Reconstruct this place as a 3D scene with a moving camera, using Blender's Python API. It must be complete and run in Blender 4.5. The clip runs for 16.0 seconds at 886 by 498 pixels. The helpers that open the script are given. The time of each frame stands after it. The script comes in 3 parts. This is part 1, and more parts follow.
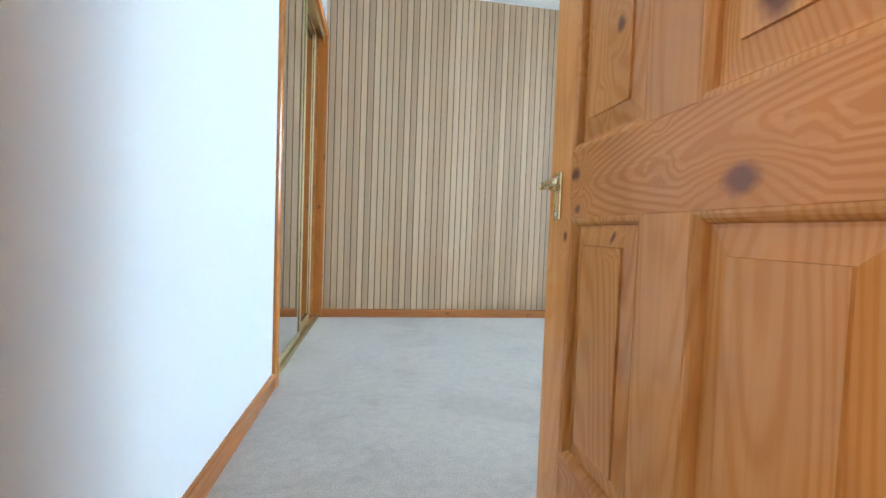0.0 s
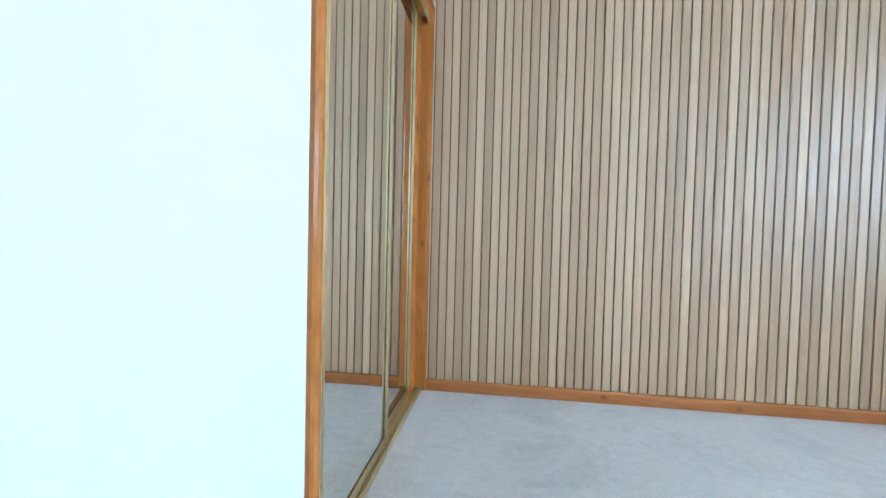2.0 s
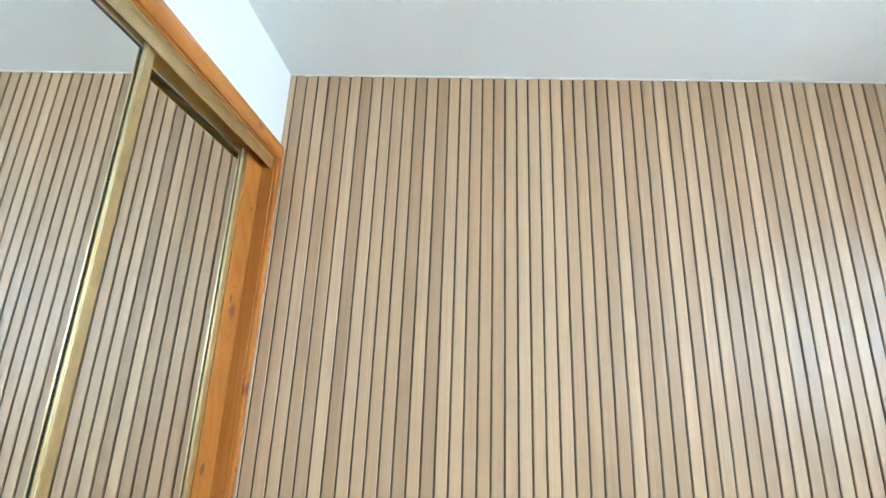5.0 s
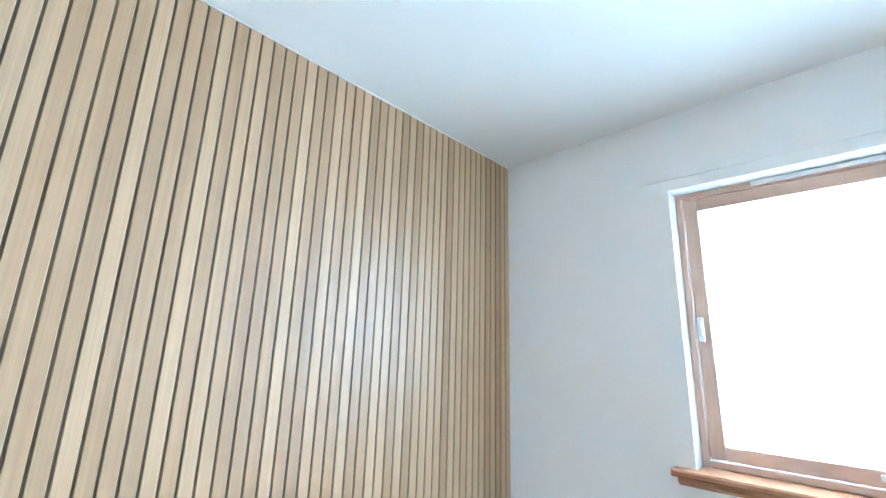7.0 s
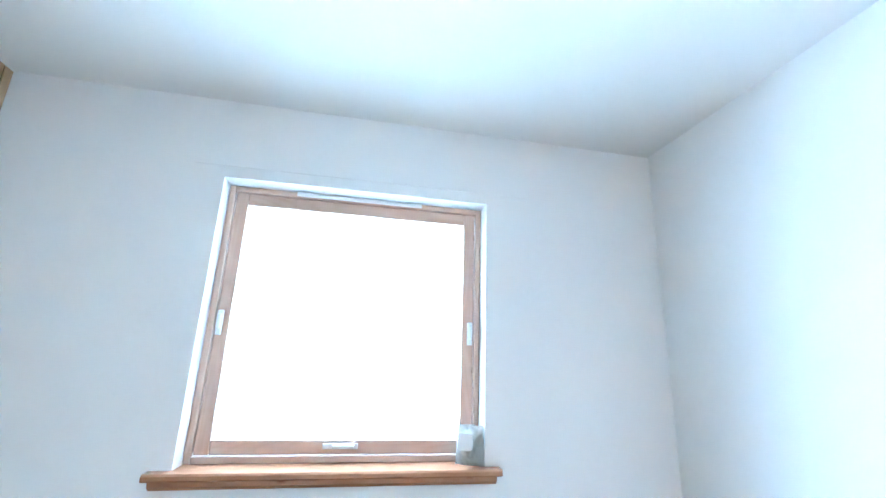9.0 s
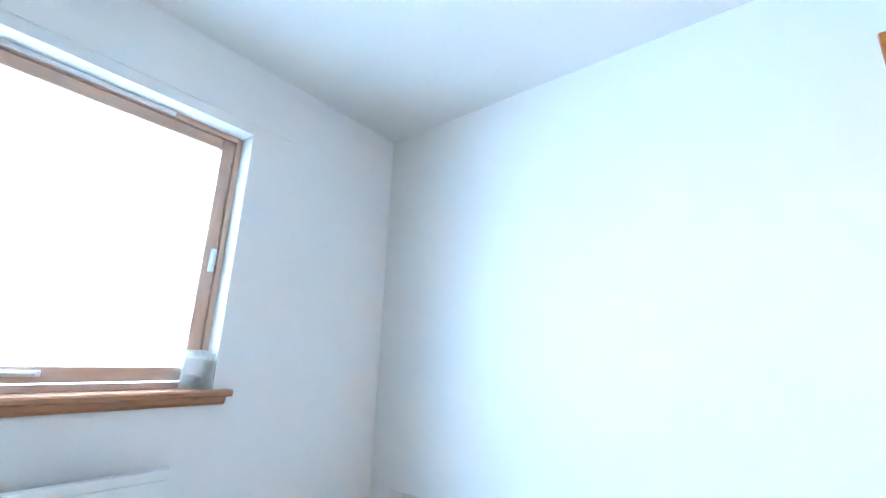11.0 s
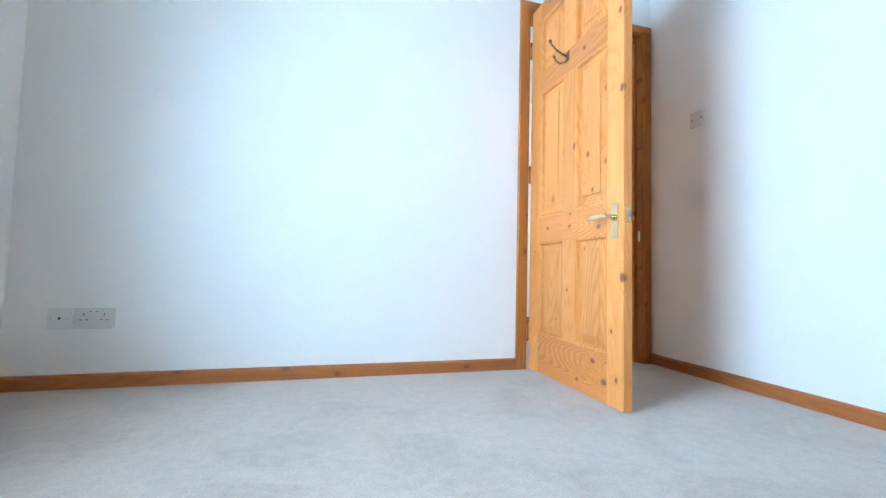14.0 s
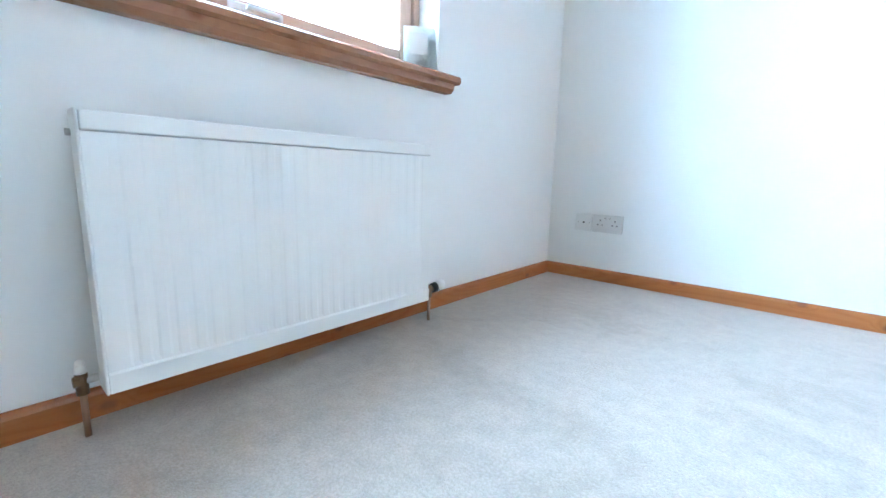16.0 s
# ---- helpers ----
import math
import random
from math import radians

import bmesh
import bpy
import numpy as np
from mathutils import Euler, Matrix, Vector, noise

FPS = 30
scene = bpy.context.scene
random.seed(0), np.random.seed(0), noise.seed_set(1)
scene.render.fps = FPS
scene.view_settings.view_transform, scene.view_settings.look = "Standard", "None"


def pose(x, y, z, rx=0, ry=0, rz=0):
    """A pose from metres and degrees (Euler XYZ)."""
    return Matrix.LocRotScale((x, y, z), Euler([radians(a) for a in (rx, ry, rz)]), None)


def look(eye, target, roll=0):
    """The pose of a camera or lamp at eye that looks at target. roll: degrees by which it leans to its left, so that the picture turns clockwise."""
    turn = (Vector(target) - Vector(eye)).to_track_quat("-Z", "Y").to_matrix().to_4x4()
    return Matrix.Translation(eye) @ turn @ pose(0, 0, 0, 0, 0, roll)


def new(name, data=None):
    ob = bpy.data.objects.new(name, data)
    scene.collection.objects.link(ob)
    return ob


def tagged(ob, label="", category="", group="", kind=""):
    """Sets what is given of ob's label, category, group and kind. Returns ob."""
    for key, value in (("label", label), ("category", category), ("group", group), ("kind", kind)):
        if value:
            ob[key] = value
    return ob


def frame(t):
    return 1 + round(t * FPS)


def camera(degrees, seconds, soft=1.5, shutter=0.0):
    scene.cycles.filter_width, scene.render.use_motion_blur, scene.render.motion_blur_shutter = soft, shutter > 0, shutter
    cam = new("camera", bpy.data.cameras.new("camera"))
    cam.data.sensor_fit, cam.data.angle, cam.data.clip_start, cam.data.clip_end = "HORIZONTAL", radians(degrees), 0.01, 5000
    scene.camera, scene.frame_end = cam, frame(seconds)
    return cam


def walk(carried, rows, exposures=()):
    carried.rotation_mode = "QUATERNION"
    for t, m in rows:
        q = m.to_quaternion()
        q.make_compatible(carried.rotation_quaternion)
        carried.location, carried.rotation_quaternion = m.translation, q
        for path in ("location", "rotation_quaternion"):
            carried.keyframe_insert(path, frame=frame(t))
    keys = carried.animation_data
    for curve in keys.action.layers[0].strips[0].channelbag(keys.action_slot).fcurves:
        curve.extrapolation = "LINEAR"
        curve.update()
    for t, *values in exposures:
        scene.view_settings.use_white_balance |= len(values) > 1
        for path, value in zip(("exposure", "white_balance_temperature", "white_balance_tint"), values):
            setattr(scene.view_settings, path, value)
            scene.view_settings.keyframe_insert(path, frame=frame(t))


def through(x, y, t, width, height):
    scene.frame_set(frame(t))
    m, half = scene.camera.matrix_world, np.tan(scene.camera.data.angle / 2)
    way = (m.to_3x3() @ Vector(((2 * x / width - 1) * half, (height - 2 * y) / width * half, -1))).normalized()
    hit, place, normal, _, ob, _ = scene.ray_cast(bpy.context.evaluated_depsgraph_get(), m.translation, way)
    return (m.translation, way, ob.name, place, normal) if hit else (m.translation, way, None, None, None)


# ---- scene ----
cam = camera(93.1, 16.0)
PATH = [
    (0, (0.401, -0.137, 0.654), (0.712, 1.837, 0.571), 2.1),
    (0.5, (0.431, 0.023, 0.679), (0.548, 2.017, 0.589), 1.9),
    (1, (0.42, 0.239, 0.734), (0.352, 2.235, 0.642), 1.7),
    (1.5, (0.408, 0.512, 0.772), (0.265, 2.505, 0.683), 1.9),
    (2, (0.406, 0.766, 0.839), (0.129, 2.746, 0.778), 1.4),
    (2.5, (0.405, 0.982, 0.962), (0.091, 2.954, 1.071), 1.6),
    (3, (0.399, 1.154, 1.097), (0.097, 3.088, 1.509), 2.8),
    (3.5, (0.462, 1.29, 1.199), (0.135, 3.212, 1.645), 2.8),
    (4, (0.545, 1.395, 1.286), (0.221, 3.316, 1.738), 2.6),
    (4.2, (0.588, 1.421, 1.295), (0.254, 3.336, 1.766), 2.3),
    (6.5, (0.995, 1.607, 1.239), (2.063, 3.233, 1.704), 2.0),
    (7, (1.149, 1.596, 1.285), (2.542, 2.953, 1.753), 1.7),
    (7.5, (1.267, 1.569, 1.304), (2.947, 2.542, 1.785), 1.9),
    (8, (1.337, 1.552, 1.316), (3.216, 2.016, 1.821), 2.0),
    (8.5, (1.341, 1.491, 1.307), (3.275, 1.492, 1.814), 1.9),
    (8.7, (1.319, 1.483, 1.301), (3.246, 1.322, 1.808), 1.9),
    (10.8, (1.274, 1.761, 1.017), (2.637, 0.393, 1.538), 1.8),
    (11, (1.283, 1.776, 1.01), (2.493, 0.265, 1.511), 1.9),
    (11.3, (1.286, 1.788, 0.993), (2.277, 0.119, 1.477), 2.9),
    (11.5, (1.276, 1.796, 0.96), (2.14, 0.056, 1.435), 2.9),
    (12, (1.423, 1.864, 0.827), (1.806, -0.027, 1.354), 2.3),
    (12.5, (1.507, 1.94, 0.737), (1.498, -0.015, 1.158), 2.2),
    (13, (1.606, 2.016, 0.646), (1.306, 0.055, 0.9), 1.8),
    (13.5, (1.768, 2.083, 0.57), (1.246, 0.169, 0.823), 1.5),
    (14, (1.936, 2.119, 0.52), (1.385, 0.2, 0.629), 1.4),
    (14.5, (2.115, 2.2, 0.484), (1.709, 0.25, 0.296), 1.7),
    (15, (2.195, 2.213, 0.548), (2.218, 0.24, 0.217), 2.0),
    (15.5, (2.156, 2.135, 0.524), (2.893, 0.309, 0.174), 1.8),
    (16, (2.102, 2.092, 0.507), (3.395, 0.606, 0.161), 1.5),
]
EXPOSURES = [
    (0.0, 0.10, 5600, 6), (1.0, 0.17, 5150, 5), (2.0, 0.17, 5150, 5), (3.0, 0.28, 5700, 5), (4.0, 0.36, 5950, 6), (6.5, 0.44, 5500, 5),
    (8.0, 0.66, 4950, 4), (11.0, 0.38, 4950, 5), (12.5, 0.18, 5400, 5), (14.0, 0.14, 5300, 6), (15.0, 0.28, 5050, 6), (16.0, 0.70, 5000, 5),
]
walk(cam, [(t, look(eye, target, roll)) for t, eye, target, roll in PATH], EXPOSURES)

# ---- world and light ----
world = bpy.data.worlds.new("sky")
scene.world = world
world.use_nodes = True
sky = world.node_tree.nodes.new("ShaderNodeTexSky")
sky.sky_type, sky.sun_disc, sky.sun_elevation, sky.sun_rotation = "NISHITA", False, radians(40), radians(200)
world.node_tree.links.new(sky.outputs[0], world.node_tree.nodes["Background"].inputs[0])
world.node_tree.nodes["Background"].inputs[1].default_value = 0.12


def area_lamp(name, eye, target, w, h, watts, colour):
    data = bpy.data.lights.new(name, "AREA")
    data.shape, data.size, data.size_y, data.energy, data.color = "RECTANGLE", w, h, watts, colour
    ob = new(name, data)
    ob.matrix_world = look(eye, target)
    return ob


area_lamp("window_daylight", (3.90, 1.53, 1.74), (1.5, 1.53, 1.08), 2.6, 1.8, 415, (0.690, 0.865, 1.0))
# no source seen in the hall: lamp added to light the door's outer face
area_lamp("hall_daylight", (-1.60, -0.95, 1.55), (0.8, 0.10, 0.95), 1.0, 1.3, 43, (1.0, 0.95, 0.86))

# ---- sizes of the place ----
EAST, NORTH, HIGH = 3.16, 3.007, 2.397


# ---- materials ----
def material(name, rough=0.5, metal=0.0):
    m = bpy.data.materials.new(name)
    m.use_nodes = True
    b = m.node_tree.nodes["Principled BSDF"]
    b.inputs["Roughness"].default_value, b.inputs["Metallic"].default_value = rough, metal
    return m, m.node_tree.nodes, m.node_tree.links, b


def node(nodes, kind, **values):
    n = nodes.new(kind)
    for key, v in values.items():
        n.inputs[key].default_value = v
    return n


def ramp(nodes, stops):
    r = nodes.new("ShaderNodeValToRGB")
    while len(r.color_ramp.elements) < len(stops):
        r.color_ramp.elements.new(0.5)
    for e, (p, c) in zip(r.color_ramp.elements, stops):
        e.position, e.color = p, (*c, 1)
    return r


def mixer(nodes, links, kind, fac, a, b):
    m = nodes.new("ShaderNodeMix")
    m.data_type, m.blend_type = "RGBA", kind
    for socket, v in ((m.inputs[0], fac), (m.inputs[6], a), (m.inputs[7], b)):
        if isinstance(v, (int, float)):
            socket.default_value = v
        elif isinstance(v, tuple):
            socket.default_value = (*v, 1)
        else:
            links.new(v, socket)
    return m.outputs[2]


def maths(nodes, links, op, a, b=None):
    m = nodes.new("ShaderNodeMath")
    m.operation = op
    for socket, v in zip(m.inputs, (a, b)):
        if v is None:
            continue
        if isinstance(v, (int, float)):
            socket.default_value = v
        else:
            links.new(v, socket)
    return m.outputs[0]


def bumped(nodes, links, b, height, strength, distance):
    n = node(nodes, "ShaderNodeBump", Strength=strength, Distance=distance)
    links.new(height, n.inputs["Height"])
    links.new(n.outputs[0], b.inputs["Normal"])


def wood(name, axis, light, dark, knot, rough=0.22, knots=0.42, coat=0.05, ring=240.0, thin=1, bold=0.17, spots=()):
    """Varnished pine with its grain along an axis (0, 1 or 2); thin: the axis of the board's thickness, which knots go right through."""
    m, nodes, links, b = material(name, rough)
    coord = nodes.new("ShaderNodeTexCoord")
    info = nodes.new("ShaderNodeObjectInfo")
    shift = nodes.new("ShaderNodeVectorMath")
    shift.operation = "MULTIPLY_ADD"
    links.new(info.outputs["Random"], shift.inputs[0])
    shift.inputs[1].default_value = (3.7, 5.1, 7.3)
    links.new(coord.outputs["Object"], shift.inputs[2])

    def stretched(along, across, through=None):
        mp = nodes.new("ShaderNodeMapping")
        mp.inputs["Scale"].default_value = [along if n == axis else across if n != thin or through is None else through for n in range(3)]
        links.new(shift.outputs[0], mp.inputs[0])
        return mp.outputs[0]

    # knots: sparse cells, each with a dark core and a halo
    cells = node(nodes, "ShaderNodeTexVoronoi", Scale=1.0)
    cells.voronoi_dimensions = "2D"
    apart, flat = nodes.new("ShaderNodeSeparateXYZ"), nodes.new("ShaderNodeCombineXYZ")
    ragged = node(nodes, "ShaderNodeTexNoise", Scale=45.0, Detail=2.0)
    links.new(shift.outputs[0], ragged.inputs["Vector"])
    wobble = nodes.new("ShaderNodeVectorMath")
    wobble.operation = "MULTIPLY_ADD"
    links.new(ragged.outputs["Color"], wobble.inputs[0])
    wobble.inputs[1].default_value = (0.012, 0.012, 0.012)
    links.new(shift.outputs[0], wobble.inputs[2])
    links.new(wobble.outputs[0], apart.inputs[0])
    cross = next(n for n in range(3) if n not in (axis, thin))
    links.new(maths(nodes, links, "MULTIPLY", apart.outputs[axis], 4.6), flat.inputs[0])
    links.new(maths(nodes, links, "MULTIPLY", apart.outputs[cross], 7.5), flat.inputs[1])
    links.new(flat.outputs[0], cells.inputs["Vector"])
    split = nodes.new("ShaderNodeSeparateColor")
    links.new(cells.outputs["Color"], split.inputs[0])
    there = maths(nodes, links, "GREATER_THAN", split.outputs[0], knots)
    near = nodes.new("ShaderNodeMapRange")
    near.inputs["From Min"].default_value, near.inputs["From Max"].default_value = 0.045, 0.105
    near.inputs["To Min"].default_value, near.inputs["To Max"].default_value = 1.0, 0.0
    links.new(cells.outputs["Distance"], near.inputs[0])
    core = maths(nodes, links, "MULTIPLY", near.outputs[0], there)
    wide = nodes.new("ShaderNodeMapRange")
    wide.inputs["From Min"].default_value, wide.inputs["From Max"].default_value = 0.05, 0.24
    wide.inputs["To Min"].default_value, wide.inputs["To Max"].default_value = 1.0, 0.0
    links.new(cells.outputs["Distance"], wide.inputs[0])
    halo = maths(nodes, links, "MULTIPLY", wide.outputs[0], there)
    if spots:
        # knots at given places instead: across the leaf, through it, up it, and the core's radius
        least = None
        for sx, sy, sz, size in spots:
            off = nodes.new("ShaderNodeVectorMath")
            off.operation = "MULTIPLY_ADD"
            stretch = [1.0 / size] * 3
            stretch[axis] *= 0.7
            stretch[thin] *= 0.6
            off.inputs[1].default_value = stretch
            off.inputs[2].default_value = [-c * k for c, k in zip((sx + 0.006, sy + 0.006, sz + 0.006), stretch)]
            shaken = nodes.new("ShaderNodeVectorMath")
            shaken.operation = "MULTIPLY_ADD"
            links.new(ragged.outputs["Color"], shaken.inputs[0])
            shaken.inputs[1].default_value = (0.012, 0.012, 0.012)
            links.new(coord.outputs["Object"], shaken.inputs[2])
            links.new(shaken.outputs[0], off.inputs[0])
            far = nodes.new("ShaderNodeVectorMath")
            far.operation = "LENGTH"
            links.new(off.outputs[0], far.inputs[0])
            least = far.outputs["Value"] if least is None else maths(nodes, links, "MINIMUM", least, far.outputs["Value"])
        for n, lo, hi in ((near, 0.50, 1.15), (wide, 0.8, 3.4)):
            n.inputs["From Min"].default_value, n.inputs["From Max"].default_value = lo, hi
            links.new(least, n.inputs[0])
        core, halo = near.outputs[0], wide.outputs[0]

    # growth rings, cut lengthways, bent round the knots
    field = node(nodes, "ShaderNodeTexNoise", Scale=1.0, Detail=1.5, Roughness=0.4)
    links.new(stretched(0.50, 4.5, 1.5), field.inputs["Vector"])
    bent = maths(nodes, links, "MULTIPLY_ADD", halo, 0.05)
    links.new(field.outputs["Fac"], bent.node.inputs[2])
    wave = maths(nodes, links, "SINE", maths(nodes, links, "MULTIPLY", bent, ring))
    rings = maths(nodes, links, "POWER", maths(nodes, links, "MULTIPLY_ADD", wave, 0.5), 2.2)
    rings.node.inputs[0].links[0].from_node.inputs[2].default_value = 0.5
    fine = node(nodes, "ShaderNodeTexNoise", Scale=1.0, Detail=4.0, Roughness=0.6)
    links.new(stretched(2.5, 130), fine.inputs["Vector"])
    broad = node(nodes, "ShaderNodeTexNoise", Scale=1.0, Detail=2.0)
    links.new(stretched(0.7, 6), broad.inputs["Vector"])
    grain = maths(nodes, links, "MULTIPLY_ADD", rings, bold)
    links.new(maths(nodes, links, "MULTIPLY_ADD", fine.outputs["Fac"], 0.45), grain.node.inputs[2])
    tone = ramp(nodes, [(0.15, light), (0.95, dark)])
    links.new(grain, tone.inputs[0])
    tint = ramp(nodes, [(0.3, (1.06, 1.03, 1.0)), (0.7, (0.86, 0.80, 0.74))])
    links.new(broad.outputs["Fac"], tint.inputs[0])
    c = mixer(nodes, links, "MULTIPLY", 0.8, tone.outputs[0], tint.outputs[0])
    each = ramp(nodes, [(0.0, (0.88, 0.84, 0.80)), (1.0, (1.06, 1.05, 1.04))])
    links.new(info.outputs["Random"], each.inputs[0])
    c = mixer(nodes, links, "MULTIPLY", 0.8, c, each.outputs[0])
    c = mixer(nodes, links, "MIX", maths(nodes, links, "MULTIPLY", halo, 0.45), c, dark)
    c = mixer(nodes, links, "MIX", core, c, knot)
    links.new(c, b.inputs["Base Color"])
    b.inputs["Coat Weight"].default_value, b.inputs["Coat Roughness"].default_value = coat, 0.12
    b.inputs["Specular IOR Level"].default_value = 0.30
    bumped(nodes, links, b, grain, 0.10, 0.001)
    return m


PINE_L, PINE_D, PINE_K = (0.84, 0.435, 0.158), (0.62, 0.245, 0.056), (0.22, 0.080, 0.032)
FRAME_L, FRAME_D = (0.60, 0.262, 0.066), (0.39, 0.142, 0.030)
STILE_KNOTS = [(0.742, 0.0, 1.594, 0.011), (0.752, 0.0, 1.269, 0.013), (0.752, 0.0, 0.515, 0.016), (0.690, 0.0, 0.300, 0.008), (0.720, 0.0, 0.115, 0.010),
               (0.425, 0.0, 1.125, 0.013), (0.372, 0.0, 0.450, 0.008), (0.676, 0.04, 0.652, 0.009), (0.070, 0.04, 0.603, 0.018), (0.060, 0.0, 0.640, 0.006)]
RAIL_KNOTS = [(0.190, 0.0, 0.758, 0.010), (0.390, 0.0, 0.750, 0.010), (0.395, 0.0, 0.808, 0.008), (0.605, 0.0, 0.727, 0.010), (0.570, 0.0, 0.160, 0.013), (0.455, 0.0, 0.055, 0.010),
              (0.645, 0.0, 0.088, 0.015), (0.500, 0.0, 1.562, 0.012), (0.262, 0.04, 0.722, 0.019), (0.630, 0.04, 0.706, 0.008), (0.645, 0.04, 0.775, 0.014)]
PANEL_KNOTS = [(0.636, 0.006, 1.005, 0.012), (0.560, 0.006, 0.893, 0.010), (0.640, 0.006, 1.320, 0.011), (0.325, 0.006, 1.120, 0.012), (0.140, 0.006, 1.330, 0.010), (0.525, 0.006, 1.060, 0.012),
               (0.270, 0.006, 0.300, 0.007), (0.500, 0.006, 0.640, 0.007), (0.520, 0.034, 0.655, 0.009), (0.515, 0.034, 1.003, 0.012), (0.235, 0.034, 0.905, 0.024)]
POST_KNOTS = [(-0.046, 2.932, 1.405, 0.022), (-0.046, 2.912, 1.445, 0.011), (-0.046, 2.908, 0.918, 0.014), (-0.046, 2.905, 0.420, 0.010), (-0.046, 2.950, 1.780, 0.007),
              (0.015, 2.995, 1.150, 0.018), (0.015, 2.993, 0.900, 0.008), (0.015, 2.996, 0.300, 0.012), (0.015, 2.994, 1.700, 0.007)]
stile_pine = wood("pine_stile", 2, PINE_L, PINE_D, PINE_K, spots=STILE_KNOTS)
rail_pine = wood("pine_rail", 0, (0.84, 0.420, 0.150), (0.57, 0.210, 0.050), PINE_K, bold=0.34, ring=400.0, spots=RAIL_KNOTS)
panel_pine = wood("pine_panel", 2, PINE_L, PINE_D, PINE_K, bold=0.28, ring=340.0, spots=PANEL_KNOTS)
frame_pine = [wood(f"frame_pine_{'xyz'[n]}", n, FRAME_L, FRAME_D, PINE_K, knots=0.45) for n in range(3)]
sill_pine = [wood(f"sill_pine_{'xyz'[n]}", n, (0.44, 0.235, 0.135), (0.31, 0.150, 0.080), PINE_K, knots=0.5, thin=0) for n in range(3)]
skirting_pine = wood("skirting_pine", 0, (0.50, 0.215, 0.072), (0.33, 0.118, 0.034), PINE_K, knots=0.5)
post_pine = wood("post_pine", 2, FRAME_L, FRAME_D, PINE_K, thin=0, spots=POST_KNOTS)
side_pine = [wood(f"side_pine_{'xyz'[n]}", n, FRAME_L, FRAME_D, PINE_K, knots=0.45, thin=0) for n in range(3)]
# pine paled towards pink: the window's glare is put into the colour
sash_pine_glare = [wood(f"sash_pine_glare_{'xyz'[n]}", n, (0.78, 0.60, 0.50), (0.64, 0.46, 0.36), PINE_K, knots=0.8, thin=0) for n in range(3)]


def paint(name, colour, rough=0.55, grain=220.0, strength=0.06, blotch=0.03):
    m, nodes, links, b = material(name, rough)
    coord = nodes.new("ShaderNodeTexCoord")
    large = node(nodes, "ShaderNodeTexNoise", Scale=1.7, Detail=3.0)
    links.new(coord.outputs["Object"], large.inputs["Vector"])
    lo = tuple(v * (1 - blotch) for v in colour)
    tone = ramp(nodes, [(0.3, lo), (0.7, colour)])
    links.new(large.outputs["Fac"], tone.inputs[0])
    links.new(tone.outputs[0], b.inputs["Base Color"])
    small = node(nodes, "ShaderNodeTexNoise", Scale=grain, Detail=2.0)
    links.new(coord.outputs["Object"], small.inputs["Vector"])
    mixed = maths(nodes, links, "MULTIPLY_ADD", large.outputs["Fac"], 6.0)
    links.new(small.outputs["Fac"], mixed.node.inputs[2])
    bumped(nodes, links, b, mixed, strength, 0.002)
    return m


wall_paint = paint("white_wall_paint", (0.87, 0.87, 0.855))
ceiling_paint = paint("white_ceiling_paint", (0.83, 0.835, 0.81), rough=0.8, strength=0.02)
enamel = paint("white_radiator_enamel", (0.85, 0.85, 0.83), rough=0.42, grain=60, strength=0.02, blotch=0.015)
plastic = paint("white_plastic", (0.80, 0.80, 0.78), rough=0.35, grain=60, strength=0.01, blotch=0.01)
socket_plastic = paint("grey_white_plastic", (0.70, 0.70, 0.69), rough=0.4, grain=60, strength=0.01, blotch=0.01)
bag_contents = paint("mottled_grey_green", (0.42, 0.46, 0.40), rough=0.8, grain=90, strength=0.2, blotch=0.6)
dark = paint("dark_slot", (0.02, 0.02, 0.02), rough=0.6)
marker = paint("red_grey_marker", (0.16, 0.13, 0.13), rough=0.5)


def carpet_material():
    m, nodes, links, b = material("cut_pile_carpet", 0.95)
    coord = nodes.new("ShaderNodeTexCoord")
    pile = node(nodes, "ShaderNodeTexNoise", Scale=170.0, Detail=5.0, Roughness=0.75)
    tuft = node(nodes, "ShaderNodeTexVoronoi", Scale=420.0)
    lie = node(nodes, "ShaderNodeTexNoise", Scale=2.6, Detail=4.0, Roughness=0.62, Distortion=0.8)
    mid = node(nodes, "ShaderNodeTexNoise", Scale=26.0, Detail=3.0, Roughness=0.6)
    for n in (pile, tuft, lie, mid):
        links.new(coord.outputs["Object"], n.inputs["Vector"])
    tone = ramp(nodes, [(0.34, (0.395, 0.332, 0.272)), (0.66, (0.565, 0.477, 0.395))])
    links.new(pile.outputs["Fac"], tone.inputs[0])
    swept = ramp(nodes, [(0.36, (0.86, 0.85, 0.84)), (0.48, (0.97, 0.97, 0.97)), (0.66, (1.03, 1.03, 1.03))])
    links.new(lie.outputs["Fac"], swept.inputs[0])
    mott = ramp(nodes, [(0.35, (0.90, 0.90, 0.90)), (0.65, (1.05, 1.05, 1.05))])
    links.new(mid.outputs["Fac"], mott.inputs[0])
    c = mixer(nodes, links, "MULTIPLY", 0.9, tone.outputs[0], swept.outputs[0])
    c = mixer(nodes, links, "MULTIPLY", 0.8, c, mott.outputs[0])
    links.new(c, b.inputs["Base Color"])
    b.inputs["Specular IOR Level"].default_value = 0.15
    b.inputs["Sheen Weight"].default_value = 0.25
    rough = maths(nodes, links, "MULTIPLY_ADD", mid.outputs["Fac"], 2.0)
    links.new(maths(nodes, links, "SUBTRACT", pile.outputs["Fac"], tuft.outputs["Distance"]), rough.node.inputs[2])
    bumped(nodes, links, b, rough, 0.40, 0.004)
    return m


carpet = carpet_material()


